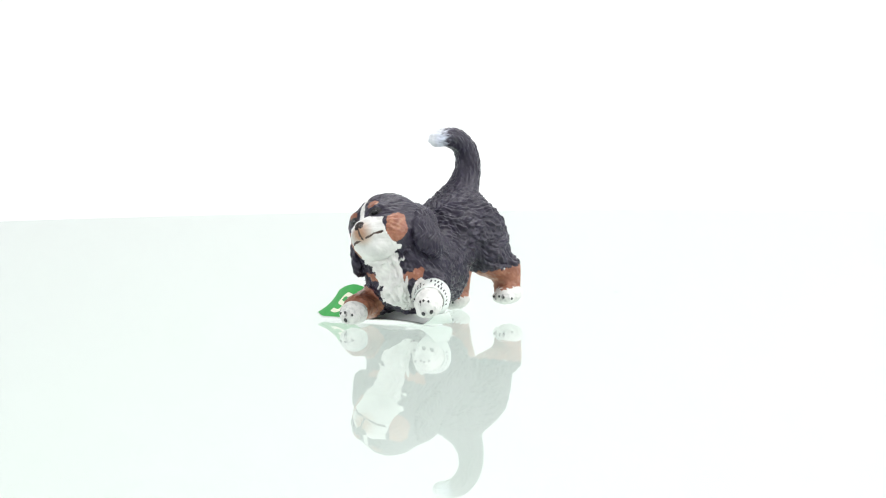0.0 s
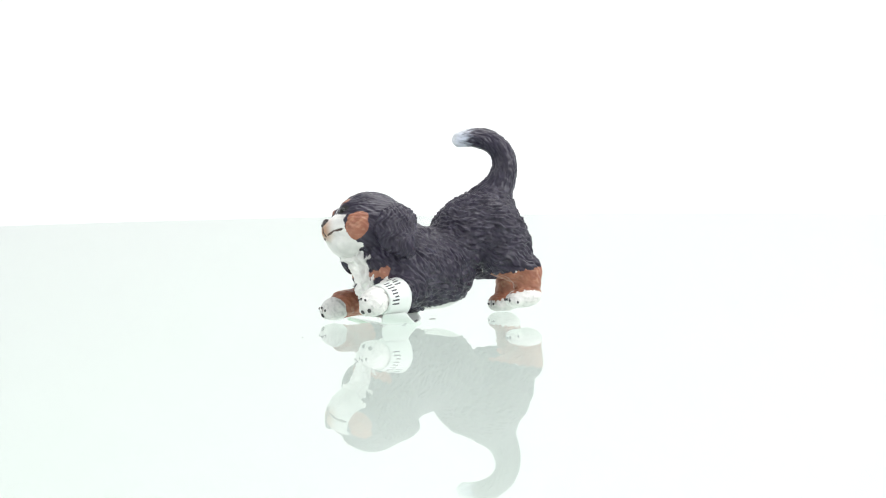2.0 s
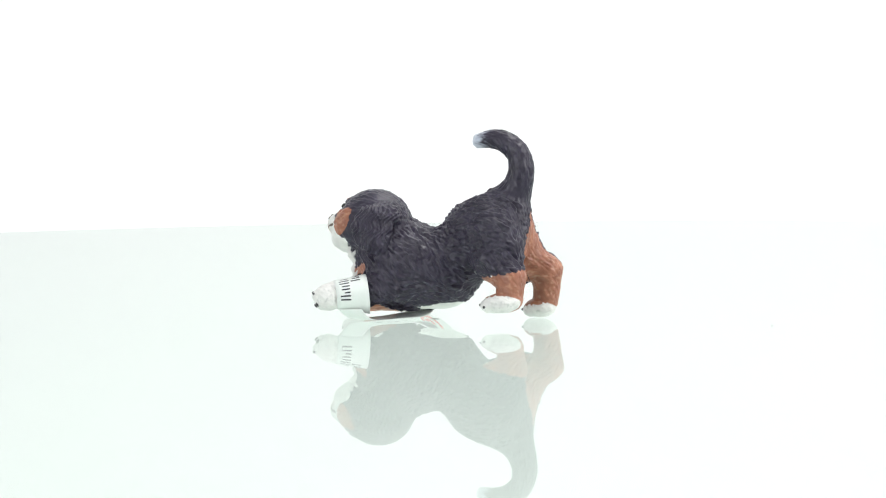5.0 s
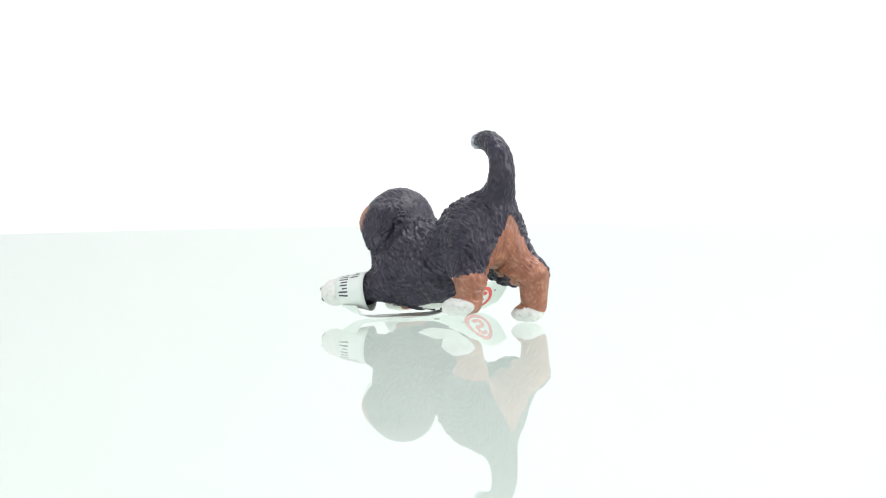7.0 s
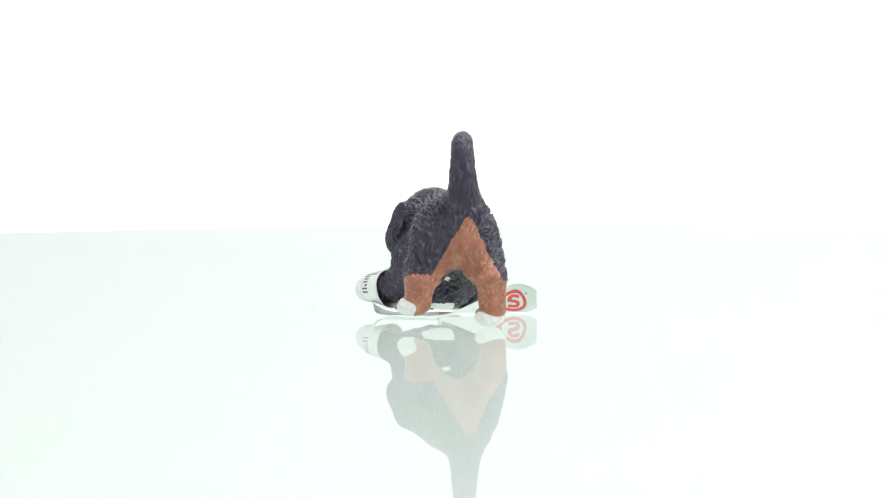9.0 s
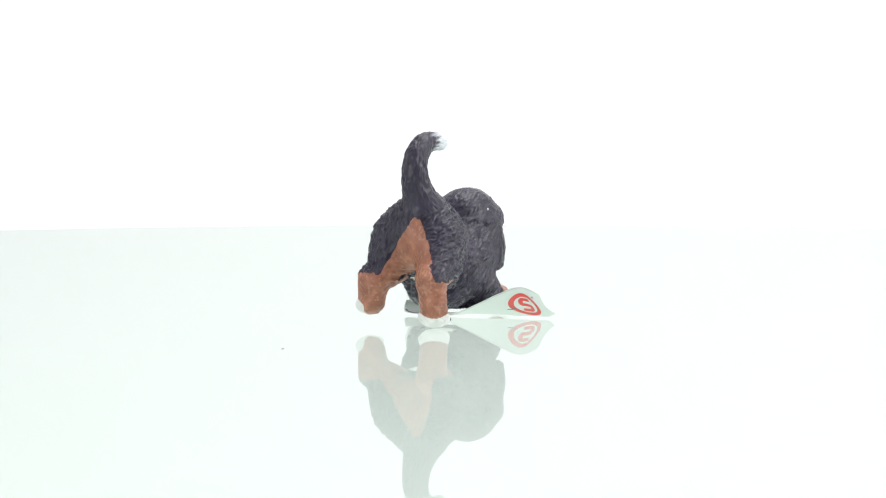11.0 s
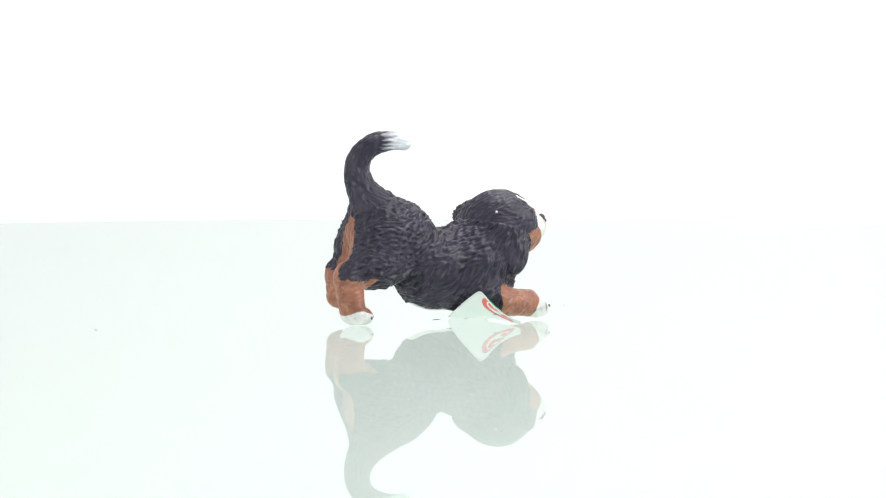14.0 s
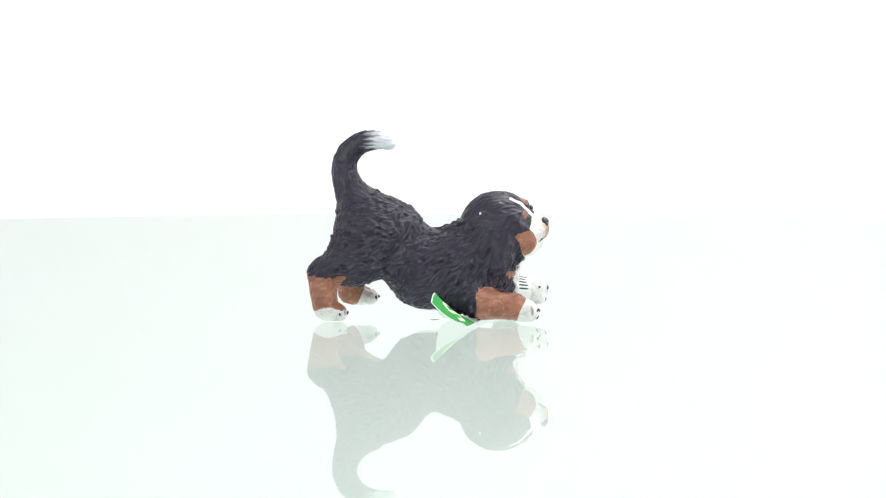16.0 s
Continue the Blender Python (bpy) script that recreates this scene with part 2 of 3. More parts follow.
# (part, kind, ...): balls are centre, radii, turn, blend; limbs are ends, radii, blend
FORMS = [
    (BODY, "ball", (6.9, -0.4, 10.7), (8.8, 9.1, 8.9), None, 0.1),
    (BODY, "ball", (-0.8, -2.0, 10.6), (8.8, 8.2, 8.5), None, 3.0),
    (BODY, "ball", (-12.5, -3.6, 18.6), (8.0, 8.6, 8.2), rot(0, 8, 0), 4.0),
    (BODY, "ball", (-7.4, -3.2, 16.6), (6.4, 7.0, 7.8), None, 3.0),
    (BODY, "limb", (9.0, -0.8, 13.0), (13.0, -1.0, 17.0), 8.0, 7.2, 3.0),
    (BODY, "ball", (13.0, 0.8, 10.0), (4.0, 4.8, 5.8), rot(0, -30, 0), 2.5),
    (BODY, "ball", (-15.5, 1.7, 15.8), (5.4, 4.3, 7.2), rot(0, 16, 0), 2.0),
    (BODY, "ball", (-13.2, -7.9, 16.8), (6.0, 4.6, 7.0), rot(0, 16, 0), 2.0),
    (BODY, "ball", (-14.4, -9.0, 13.4), (6.2, 3.8, 5.0), rot(0, 36, 0), 2.0),
    (BODY, "ball", (-15.2, -8.9, 10.6), (4.3, 3.2, 3.3), rot(0, -10, 0), 1.4),
    (HEADP, "ball", in_head(0, 0.5, 0.2), (7.8, 7.0, 7.2), HROT, 1.6),
    (HEADP, "ball", in_head(6.8, 0.3, -0.8), (3.9, 4.0, 2.9), HROT, 1.6),
    (HEADP, "ball", in_head(5.2, 0.3, -3.6), (3.9, 3.8, 2.9), HROT, 0.6),
    (HEADP, "ball", in_head(3.8, 4.0, -1.7), (3.3, 2.5, 3.2), HROT, 2.4),
    (HEADP, "ball", in_head(5.0, -2.8, -1.9), (3.3, 2.3, 3.0), HROT, 2.0),
    (HEADP, "ball", in_head(5.0, 2.6, 3.7), (1.6, 1.7, 0.9), HROT, 1.0),
    (HEADP, "ball", in_head(5.3, -2.1, 3.8), (1.5, 1.6, 0.9), HROT, 1.0),
    (HEADP, "ball", in_head(3.3, -2.9, 1.6), (3.9, 3.2, 3.5), HROT, 1.2),
    (HEADP, "ball", (9.8, 2.4, 20.4), (3.9, 4.2, 3.9), None, 2.0),
    (EAR_L, "ball", (11.0, 6.9, 19.4), (4.5, 1.7, 4.7), rot(16, 30, 14), 0.3),
    (EAR_L, "ball", (9.9, 8.1, 17.2), (3.0, 1.4, 3.3), rot(10, 20, 14), 0.7),
    (EAR_L, "ball", (11.0, 4.4, 22.2), (4.2, 2.5, 2.1), rot(-30, 10, 10), 1.6),
    (EAR_L, "ball", (7.6, 4.6, 21.5), (2.0, 1.6, 1.8), None, 0.8),
    (EAR_R, "ball", (15.7, -6.7, 15.2), (3.2, 1.7, 5.7), rot(-6, 4, 8), 0.35),
    (EAR_R, "ball", (14.6, -5.6, 19.0), (3.9, 1.8, 3.8), rot(-18, 10, 12), 0.7),
    (FORE_R, "limb", (7.2, -6.5, 6.0), (12.5, -7.6, 3.9), 3.9, 3.0, 2.0),
    (FORE_R, "limb", (12.0, -7.6, 4.0), (18.6, -5.6, 3.5), 3.0, 2.8, 0.8),
    (PAW_FR, "ball", (20.4, -4.9, 2.7), (2.9, 2.9, 2.45), rot(0, 0, 20), 0.4),
    (PAW_FR, "ball", (21.8, -3.3, 2.1), (1.5, 1.2, 1.5), None, 0.5),
    (PAW_FR, "ball", (22.1, -5.4, 2.2), (1.5, 1.2, 1.6), None, 0.5),
    (FORE_L, "limb", (8.0, 5.5, 7.5), (12.0, 9.0, 6.4), 4.0, 3.2, 2.0),
    (FORE_L, "limb", (12.0, 9.0, 6.4), (17.0, 12.5, 5.9), 3.0, 2.7, 0.8),
    (PAW_FL, "ball", (18.0, 13.0, 5.5), (3.3, 2.9, 2.9), rot(0, 8, 35), 0.4),
    (PAW_FL, "ball", (20.0, 13.9, 5.7), (1.5, 1.3, 1.4), None, 0.5),
    (PAW_FL, "ball", (19.5, 13.1, 4.0), (1.6, 1.5, 1.3), None, 0.5),
    (HIND_L, "limb", (-15.0, 2.4, 12.5), (-19.1, 3.8, 9.6), 4.1, 3.2, 1.8),
    (HIND_L, "limb", (-19.5, 4.0, 9.6), (-19.4, 4.4, 5.2), 3.1, 2.75, 0.8),
    (PAW_HL, "ball", (-18.2, 5.7, 4.4), (3.9, 2.7, 2.1), rot(0, 4, 14), 0.5),
    (PAW_HL, "ball", (-15.5, 6.2, 3.9), (1.6, 2.4, 1.5), None, 0.6),
    (HIND_R, "limb", (-15.6, -9.2, 13.0), (-21.2, -10.4, 10.2), 4.2, 3.1, 1.8),
    (HIND_R, "limb", (-21.5, -10.5, 9.8), (-20.9, -10.8, 3.8), 3.1, 2.7, 0.8),
    (PAW_HR, "ball", (-20.0, -10.3, 2.2), (3.2, 3.2, 2.15), rot(0, 4, 10), 0.5),
    (PAW_HR, "ball", (-18.0, -10.1, 1.7), (1.7, 2.7, 1.6), None, 0.6),
]
# the tail: a run of short limbs along a hooked curve, each place with its radius
TAIL_LINE = [(-13.8, -5.0, 22.0, 4.6), (-15.4, -5.2, 25.0, 3.9), (-16.9, -5.2, 27.6, 3.1), (-18.0, -5.0, 31.0, 2.65), (-17.3, -5.0, 34.6, 2.35), (-14.5, -5.1, 37.1, 2.15), (-11.0, -5.4, 37.8, 1.9), (-8.0, -5.8, 37.4, 1.5)]


def tail_forms():
    out, last = [], None
    n = 28
    for i in range(n + 1):
        k = min(int(i / n * (len(TAIL_LINE) - 1)), len(TAIL_LINE) - 2)
        t = i / n * (len(TAIL_LINE) - 1) - k
        p = [np.array(TAIL_LINE[max(0, min(len(TAIL_LINE) - 1, k + j))]) for j in (-1, 0, 1, 2)]
        q = 0.5 * (2 * p[1] + (p[2] - p[0]) * t + (2 * p[0] - 5 * p[1] + 4 * p[2] - p[3]) * t * t + (3 * p[1] - p[0] - 3 * p[2] + p[3]) * t ** 3)
        if last is not None:
            out.append((TAIL, "limb", tuple(last[:3]), tuple(q[:3]), float(last[3]), float(q[3]), 1.6 if i < 4 else 0.3))
        last = q
    return out


FORMS += tail_forms()
# hollows: balls taken away with a soft edge
HOLLOWS = [((-20.5, -4.0, 7.6), (9.0, 3.3, 4.6), 1.5), ((-24.6, -4.4, 14.6), (4.6, 1.0, 5.6), 1.6)]
# grooves cut into the surface: limbs, subtracted
CUTS = [
    ("mouth", in_head(10.45, 0.3, -2.9), in_head(10.2, 1.2, -2.35), 0.2),
    ("mouth", in_head(10.2, 1.2, -2.35), in_head(9.6, 2.9, -2.05), 0.2),
    ("mouth", in_head(9.6, 2.9, -2.05), in_head(8.4, 3.8, -2), 0.2),
    ("mouth", in_head(8.4, 3.8, -2), in_head(6.6, 4.5, -1.75), 0.2),
    ("mouth", in_head(10.45, 0.3, -2.9), in_head(10.2, -0.6, -2.35), 0.2),
    ("mouth", in_head(10.2, -0.6, -2.35), in_head(9.6, -2.3, -2.05), 0.2),
    ("mouth", in_head(9.6, -2.3, -2.05), in_head(8.4, -3.2, -2), 0.2),
    ("mouth", in_head(10.7, 0.3, 0.0), in_head(10.6, 0.3, -2.2), 0.16),
    ("toe", (23.5, -4.4, 4.6), (23.7, -4.4, 0.4), 0.3),
    ("toe", (22.6, -6.9, 4.4), (22.9, -6.9, 0.4), 0.3),
    ("toe", (21.8, 13.7, 6.9), (21.8, 13.7, 3.0), 0.3),
    ("toe", (20.4, 16.1, 7.2), (20.8, 16.0, 3.4), 0.3),
    ("toe", (-14.1, 7.4, 5.8), (-13.7, 7.4, 2.6), 0.28),
    ("toe", (-14.1, 5.3, 5.8), (-13.7, 5.3, 2.6), 0.28),
    ("toe", (-16.4, -11.2, 3.6), (-16.1, -11.2, 0.6), 0.28),
    ("toe", (-16.4, -9.2, 3.6), (-16.1, -9.2, 0.6), 0.28),
    ("mouth", in_head(10.4, 0.3, -2.0), in_head(9.8, 0.5, -4.6), 0.2),
]


def limb_distance(P, a, b, ra, rb):
    a, b = np.array(a, np.float32), np.array(b, np.float32)
    ab = b - a
    h = np.clip(((P - a) @ ab) / float(ab @ ab), 0, 1)
    return np.linalg.norm(P - a - h[..., None] * ab, axis=-1) - (ra + (rb - ra) * h)


def ball_distance(P, c, r, turn):
    q = P - np.array(c, np.float32)
    if turn is not None:
        q = q @ np.array(turn, np.float32)
    r = np.array(r, np.float32)
    k0 = np.linalg.norm(q / r, axis=-1)
    k1 = np.linalg.norm(q / (r * r), axis=-1)
    return k0 * (k0 - 1) / np.maximum(k1, 1e-6)


def lattice(ix, iy, iz, seed):
    h = (ix.astype(np.int64) * 374761393 + iy.astype(np.int64) * 668265263 + iz.astype(np.int64) * 1274126177 + seed * 982451653) & 0xFFFFFFFF
    h = ((h ^ (h >> 13)) * 1274126177) & 0xFFFFFFFF
    return ((h ^ (h >> 16)) & 0xFFFF) / 65535.0


def value_noise(q, seed=0):
    """Smooth noise from 0 to 1 at an array of points."""
    f = np.floor(q)
    w = q - f
    w = w * w * (3 - 2 * w)
    i = f.astype(np.int64)
    out = 0
    for dx in (0, 1):
        for dy in (0, 1):
            for dz in (0, 1):
                k = (w[:, 0] if dx else 1 - w[:, 0]) * (w[:, 1] if dy else 1 - w[:, 1]) * (w[:, 2] if dz else 1 - w[:, 2])
                out = out + k * lattice(i[:, 0] + dx, i[:, 1] + dy, i[:, 2] + dz, seed)
    return out


def mould():
    """Blend all forms on a grid and draw the skin round them. Returns points, quads and the part of each quad."""
    lo, h = np.array((-28.0, -17.0, -1.0), np.float32), 0.15
    dims = (np.array((56.0, 36.5, 43.0)) / h).astype(int)
    F = np.full(dims, 4.0, np.float32)
    near = np.full(dims, 9.0, np.float32)
    ident = np.zeros(dims, np.int8)
    for form in FORMS:
        if form[1] == "ball":
            _, _, c, r, turn, k = form
            reach = max(r) + k + 1.2
            b0, b1 = np.array(c) - reach, np.array(c) + reach
        else:
            _, _, a, b, ra, rb, k = form
            reach = max(ra, rb) + k + 1.2
            b0, b1 = np.minimum(a, b) - reach, np.maximum(a, b) + reach
        i0 = np.clip(((b0 - lo) / h).astype(int), 0, dims)
        i1 = np.clip(((b1 - lo) / h).astype(int) + 1, 0, dims)
        ax = [np.arange(i0[d], i1[d], dtype=np.float32) * h + lo[d] for d in range(3)]
        P = np.stack(np.meshgrid(*ax, indexing="ij"), -1)
        d = ball_distance(P, c, r, turn) if form[1] == "ball" else limb_distance(P, a, b, ra, rb)
        s = tuple(slice(i0[n], i1[n]) for n in range(3))
        f = F[s]
        m = np.maximum(k - np.abs(f - d), 0) / k
        F[s] = np.minimum(f, d) - m * m * k * 0.25
        closer = d < near[s]
        near[s] = np.where(closer, d, near[s])
        ident[s] = np.where(closer, form[0], ident[s])
    for c, r, k in HOLLOWS:
        b0, b1 = np.array(c) - max(r) - k, np.array(c) + max(r) + k
        i0 = np.clip(((b0 - lo) / h).astype(int), 0, dims)
        i1 = np.clip(((b1 - lo) / h).astype(int) + 1, 0, dims)
        ax = [np.arange(i0[d], i1[d], dtype=np.float32) * h + lo[d] for d in range(3)]
        P = np.stack(np.meshgrid(*ax, indexing="ij"), -1)
        s = tuple(slice(i0[n], i1[n]) for n in range(3))
        d, f = -ball_distance(P, c, r, None), F[s]
        keep = np.isin(ident[s], (BODY,))
        m = np.maximum(k - np.abs(f - d), 0) / k
        F[s] = np.where(keep, np.maximum(f, d) + m * m * k * 0.25, f)
    for _, a, b, r in CUTS:
        b0, b1 = np.minimum(a, b) - 1.5, np.maximum(a, b) + 1.5
        i0, i1 = ((b0 - lo) / h).astype(int), ((b1 - lo) / h).astype(int) + 1
        ax = [np.arange(i0[d], i1[d], dtype=np.float32) * h + lo[d] for d in range(3)]
        P = np.stack(np.meshgrid(*ax, indexing="ij"), -1)
        s = tuple(slice(i0[n], i1[n]) for n in range(3))
        F[s] = np.maximum(F[s], -limb_distance(P, a, b, r, r))
    inside = F < 0
    # one point in each cell that the skin crosses
    corners = [inside[x:dims[0] - 1 + x, y:dims[1] - 1 + y, z:dims[2] - 1 + z] for x in (0, 1) for y in (0, 1) for z in (0, 1)]
    count = sum(c.astype(np.int8) for c in corners)
    cells = np.argwhere((count > 0) & (count < 8))
    number = np.full(dims - 1, -1, np.int64)
    number[tuple(cells.T)] = np.arange(len(cells))
    total, hits = np.zeros((len(cells), 3)), np.zeros(len(cells))
    for axis in range(3):
        step = np.eye(3, dtype=int)[axis]
        others = [d for d in range(3) if d != axis]
        for u in (0, 1):
            for v in (0, 1):
                base = cells.copy()
                base[:, others[0]] += u
                base[:, others[1]] += v
                fa, fb = F[tuple(base.T)], F[tuple((base + step).T)]
                cross = (fa < 0) != (fb < 0)
                w = np.where(cross, fa / np.where(cross, fa - fb, 1), 0)
                total += np.where(cross[:, None], base + w[:, None] * step, 0)
                hits += cross
    points = lo + h * total / hits[:, None]
    quads = []
    for axis in range(3):
        step = np.eye(3, dtype=int)[axis]
        u, v = np.eye(3, dtype=int)[(axis + 1) % 3], np.eye(3, dtype=int)[(axis + 2) % 3]
        a = inside[tuple(slice(0, dims[d] - step[d]) for d in range(3))]
        b = inside[tuple(slice(step[d], dims[d]) for d in range(3))]
        for flip in (False, True):
            e = np.argwhere((a & ~b) if not flip else (~a & b))
            e = e[(e[:, (axis + 1) % 3] > 0) & (e[:, (axis + 2) % 3] > 0) & (e[:, (axis + 1) % 3] < dims[(axis + 1) % 3] - 1) & (e[:, (axis + 2) % 3] < dims[(axis + 2) % 3] - 1)]
            q = np.stack([number[tuple((e - o).T)] for o in (u + v, v, 0 * u, u)], 1)
            quads.append(q[:, ::-1] if flip else q)
    quads = np.concatenate(quads)
    labels = ident[tuple(cells.T)]
    return points, quads, labels


def normals_of(V, Q):
    n = np.cross(V[Q[:, 2]] - V[Q[:, 0]], V[Q[:, 3]] - V[Q[:, 1]])
    out = np.zeros_like(V)
    for k in range(4):
        for d in range(3):
            out[:, d] += np.bincount(Q[:, k], n[:, d], len(V))
    return out / np.maximum(np.linalg.norm(out, axis=1, keepdims=True), 1e-9)


def smooth_step(a, b, x):
    t = np.clip((x - a) / (b - a), 0, 1)
    return t * t * (3 - 2 * t)


def paint_and_fur(V, Q, N, L):
    """The paint on each point and the height of the modelled hair there."""
    X, Y, Z = V.T
    hd = (V - np.array(HEAD.translation)) @ np.array(HROT)
    hx, hy, hz = hd.T
    jit = (value_noise(V / 0.7, 3) - 0.5) * 1.3 + (value_noise(V / 0.3, 4) - 0.5) * 0.5
    jag = (value_noise(V * np.array((1 / 0.5, 1 / 0.5, 1 / 1.6)), 5) - 0.5) * 3.0
    on = lambda *ids: np.isin(L, ids)
    head = on(HEADP)
    white = np.zeros(len(V), bool)
    brown = np.zeros(len(V), bool)
    # face
    muzzle = head & (hx > 3.9 + 0.12 * np.abs(hy) + 0.25 * jit) & (hz < 2.6 - 0.10 * (hx - 5) - 0.45 * np.maximum(0, np.abs(hy) - 1.6)) & (hy < 4.75 + 0.3 * jit) & (hy > -3.7 + 0.3 * jit)
    blaze = head & (np.abs(hy) < 0.46 + 0.1 * jit + 0.06 * np.maximum(0, hx - 4)) & (hx > 3.3) & (hz > 0)
    ahead = np.where(hy < 0, 1.9, 0.0)
    cheek = head & ~muzzle & (np.abs((hx - 5.2 - 0.7 * ahead + 0.25 * (hz + 1.7)) / 2.35) ** 3 + np.abs((np.abs(hy) - 4.9) / 3.0) ** 3 + np.abs((hz + 1.7) / 2.9) ** 3 < 1 + 0.30 * jit)
    jaw = head & ~cheek & (hx > 3.3 + 0.3 * np.maximum(0, np.abs(hy) - 3) + 0.3 * jit) & (hz < -3.0 + 0.4 * jit) & (np.abs(hy) < 4.8 + 0.3 * jit)
    brow = head & (((hx - 5.7 - 0.8 * ahead) / 1.2) ** 2 + ((np.abs(hy) - 2.5) / 1.25) ** 2 + ((hz - np.where(hy < 0, 4.1, 4.6)) / 1.1) ** 2 < 1 + 0.2 * jit)
    white |= muzzle | jaw | blaze
    brown |= (cheek | brow) & ~white
    # chest
    bib = on(BODY, HEADP, FORE_L, FORE_R) & (X > 10.8 + 0.2 * jag) & (Z < 16.5) & (Z > 3.2 + 0.5 * jag) & (np.abs(Y - 1.5 - 0.2 * (13 - Z)) < 2.0 + 0.13 * (Z - 3) + 0.55 * jag) & (hx < 6.5) & ~head
    side = on(BODY, FORE_L, FORE_R) & ~bib & (X > 12.4) & (np.abs(Z - 10.8 + 0.25 * (X - 14)) < np.where(Y > 0, 0.9, 0.75) + 0.35 * jag) & (np.abs(Y - 0.8) < 6.6) & (Y > -4.2) & (N[:, 0] > 0.1)
    white |= bib
    brown |= side
    belly = on(BODY) & (N[:, 2] < -0.80) & (X < 3 + jit) & (X > -12) & (np.abs(Y + 0.6) < 3.2 + 0.4 * jit)
    white |= belly
    # legs
    brown |= on(FORE_R) & (X > 11.6 + 0.35 * jag) & (Z < 7.6 + 0.3 * jag)
    white |= on(PAW_FR) & (X > 18.6 + 0.25 * jag)
    brown |= on(PAW_FR) & ~white
    white |= on(PAW_FL)
    white |= on(FORE_L) & (X > 13.0)
    brown |= on(HIND_L) & (Z < 10.4 + 0.25 * jag - 0.18 * (X + 19))
    brown |= on(HIND_R) & (X < -17.0 + 0.2 * jag) & (Z < 9.3 + 0.25 * jag - 0.1 * (X + 21))
    wedge = on(BODY, HIND_L, HIND_R) & (X < -14.5) & (N[:, 0] < np.where(L == BODY, -0.2, 0.25)) & (Z < 22.2 + 0.3 * jag) & (Y < -4.0 + 0.62 * (20 - Z) + 0.25 * jag) & (Y > -7.8 - 0.46 * (20 - Z) + 0.25 * jag) & ((N[:, 2] < 0.75) | on(HIND_L, HIND_R))
    brown |= wedge
    white |= on(PAW_HL) & (Z < 5.9 + 0.3 * jag - 0.12 * (X + 18))
    white |= on(PAW_HR) & (Z < 3.0 + 0.3 * jag - 0.16 * (X + 20))
    brown |= on(PAW_HL, PAW_HR) & ~white
    brown &= ~white
    col = np.zeros((len(V), 4), np.float32)
    col[:] = (0.027, 0.022, 0.040, 1)
    b2 = value_noise(V / 1.1, 8)[:, None]
    col[brown] = ((0.41, 0.172, 0.104, 1) * (1 - b2) + np.array((0.25, 0.092, 0.058, 1)) * b2)[brown]
    w2 = value_noise(V / 0.9, 9)[:, None]
    col[white] = ((0.82, 0.81, 0.78, 1) * (1 - w2) + np.array((0.74, 0.73, 0.71, 1)) * w2)[white]
    # highlights painted into the tan: noise streaks of a lighter colour
    tan_glint = smooth_step(0.55, 0.85, value_noise(V / np.array((0.9, 0.35, 0.5)), 44))[:, None] * brown[:, None] * 0.35
    col[:, :3] = col[:, :3] * (1 - tan_glint) + np.array((0.58, 0.33, 0.21)) * tan_glint
    # grey wash rubbed over the white paws
    wash = smooth_step(0.52, 0.8, 0.6 * value_noise(V / 0.55, 41) + 0.4 * value_noise(V / 0.22, 42))[:, None] * (white & on(PAW_FL, PAW_FR, PAW_HL, PAW_HR))[:, None] * 0.38
    col[:, :3] = col[:, :3] * (1 - wash) + np.array((0.36, 0.37, 0.37)) * wash
    # the tip of the tail: dry-brushed, fading strands
    strand = value_noise(V * np.array((0.7, 3.4, 3.4)), 12)
    lean = np.clip((Y + 5.4) / 1.4, -1, 1)
    f = on(TAIL) * smooth_step(-11.9 + 1.5 * lean, -8.4 + 1.1 * lean, X - 1.7 * (strand - 0.5) * 2) * (Z > 34)
    col[:, :3] = col[:, :3] * (1 - f[:, None]) + (np.array((0.74, 0.76, 0.81)) - np.maximum(lean, 0)[:, None] * np.array((0.20, 0.18, 0.12))) * f[:, None]
    # tan shading painted on the muzzle under the nose
    g = (muzzle * smooth_step(3.4, 0.6, np.linalg.norm(hd - np.array((10.2, 0.3, -0.9)), axis=1)))[:, None] * 0.9
    col[:, :3] = col[:, :3] * (1 - g) + np.array((0.45, 0.22, 0.11)) * g
    # the line of the mouth
    for kind, a, b, r in CUTS:
        if kind == "toe":
            m = on(PAW_FL, PAW_FR, PAW_HL, PAW_HR) & (limb_distance(V, a, b, r, r) < 0.06 + 0.1 * jit)
            col[m, :3] = (0.38, 0.37, 0.36)
            continue
        m = head & (limb_distance(V, a, b, r, r) < 0.06)
        col[m, :3] = (0.09, 0.055, 0.045)
    # dark rim round the eyes
    for s in (1, -1):
        m = head & (np.linalg.norm((hd - np.array((6.3 if s > 0 else 6.5, 2.9 if s > 0 else -2.5, 2.7))) / np.array((1.6, 1.5, 0.95)), axis=1) < 1)
        col[m, :3] = (0.018, 0.016, 0.018)
    # hair: strands combed along the skin
    drift = np.stack([value_noise(V / 3.2, k) for k in (20, 21, 22)], 1) - 0.5
    w = smooth_step(-3, -8, X)[:, None]
    flow = np.array((-0.72, 0.1, -0.70)) * (1 - w) + np.array((-0.95, 0.0, -0.30)) * w
    rad = np.maximum(np.hypot(Z - 31, X + 9.5), 0.1)
    flow = np.where(on(TAIL)[:, None], np.stack(((Z - 31) / rad, 0 * X, -(X + 9.5) / rad), 1), flow)
    flow = np.where(head[:, None], np.array((-0.90, 0.0, -0.42)), flow)
    flow = np.where(on(EAR_L, EAR_R)[:, None], np.array((-0.45, 0.0, -0.89)), flow)
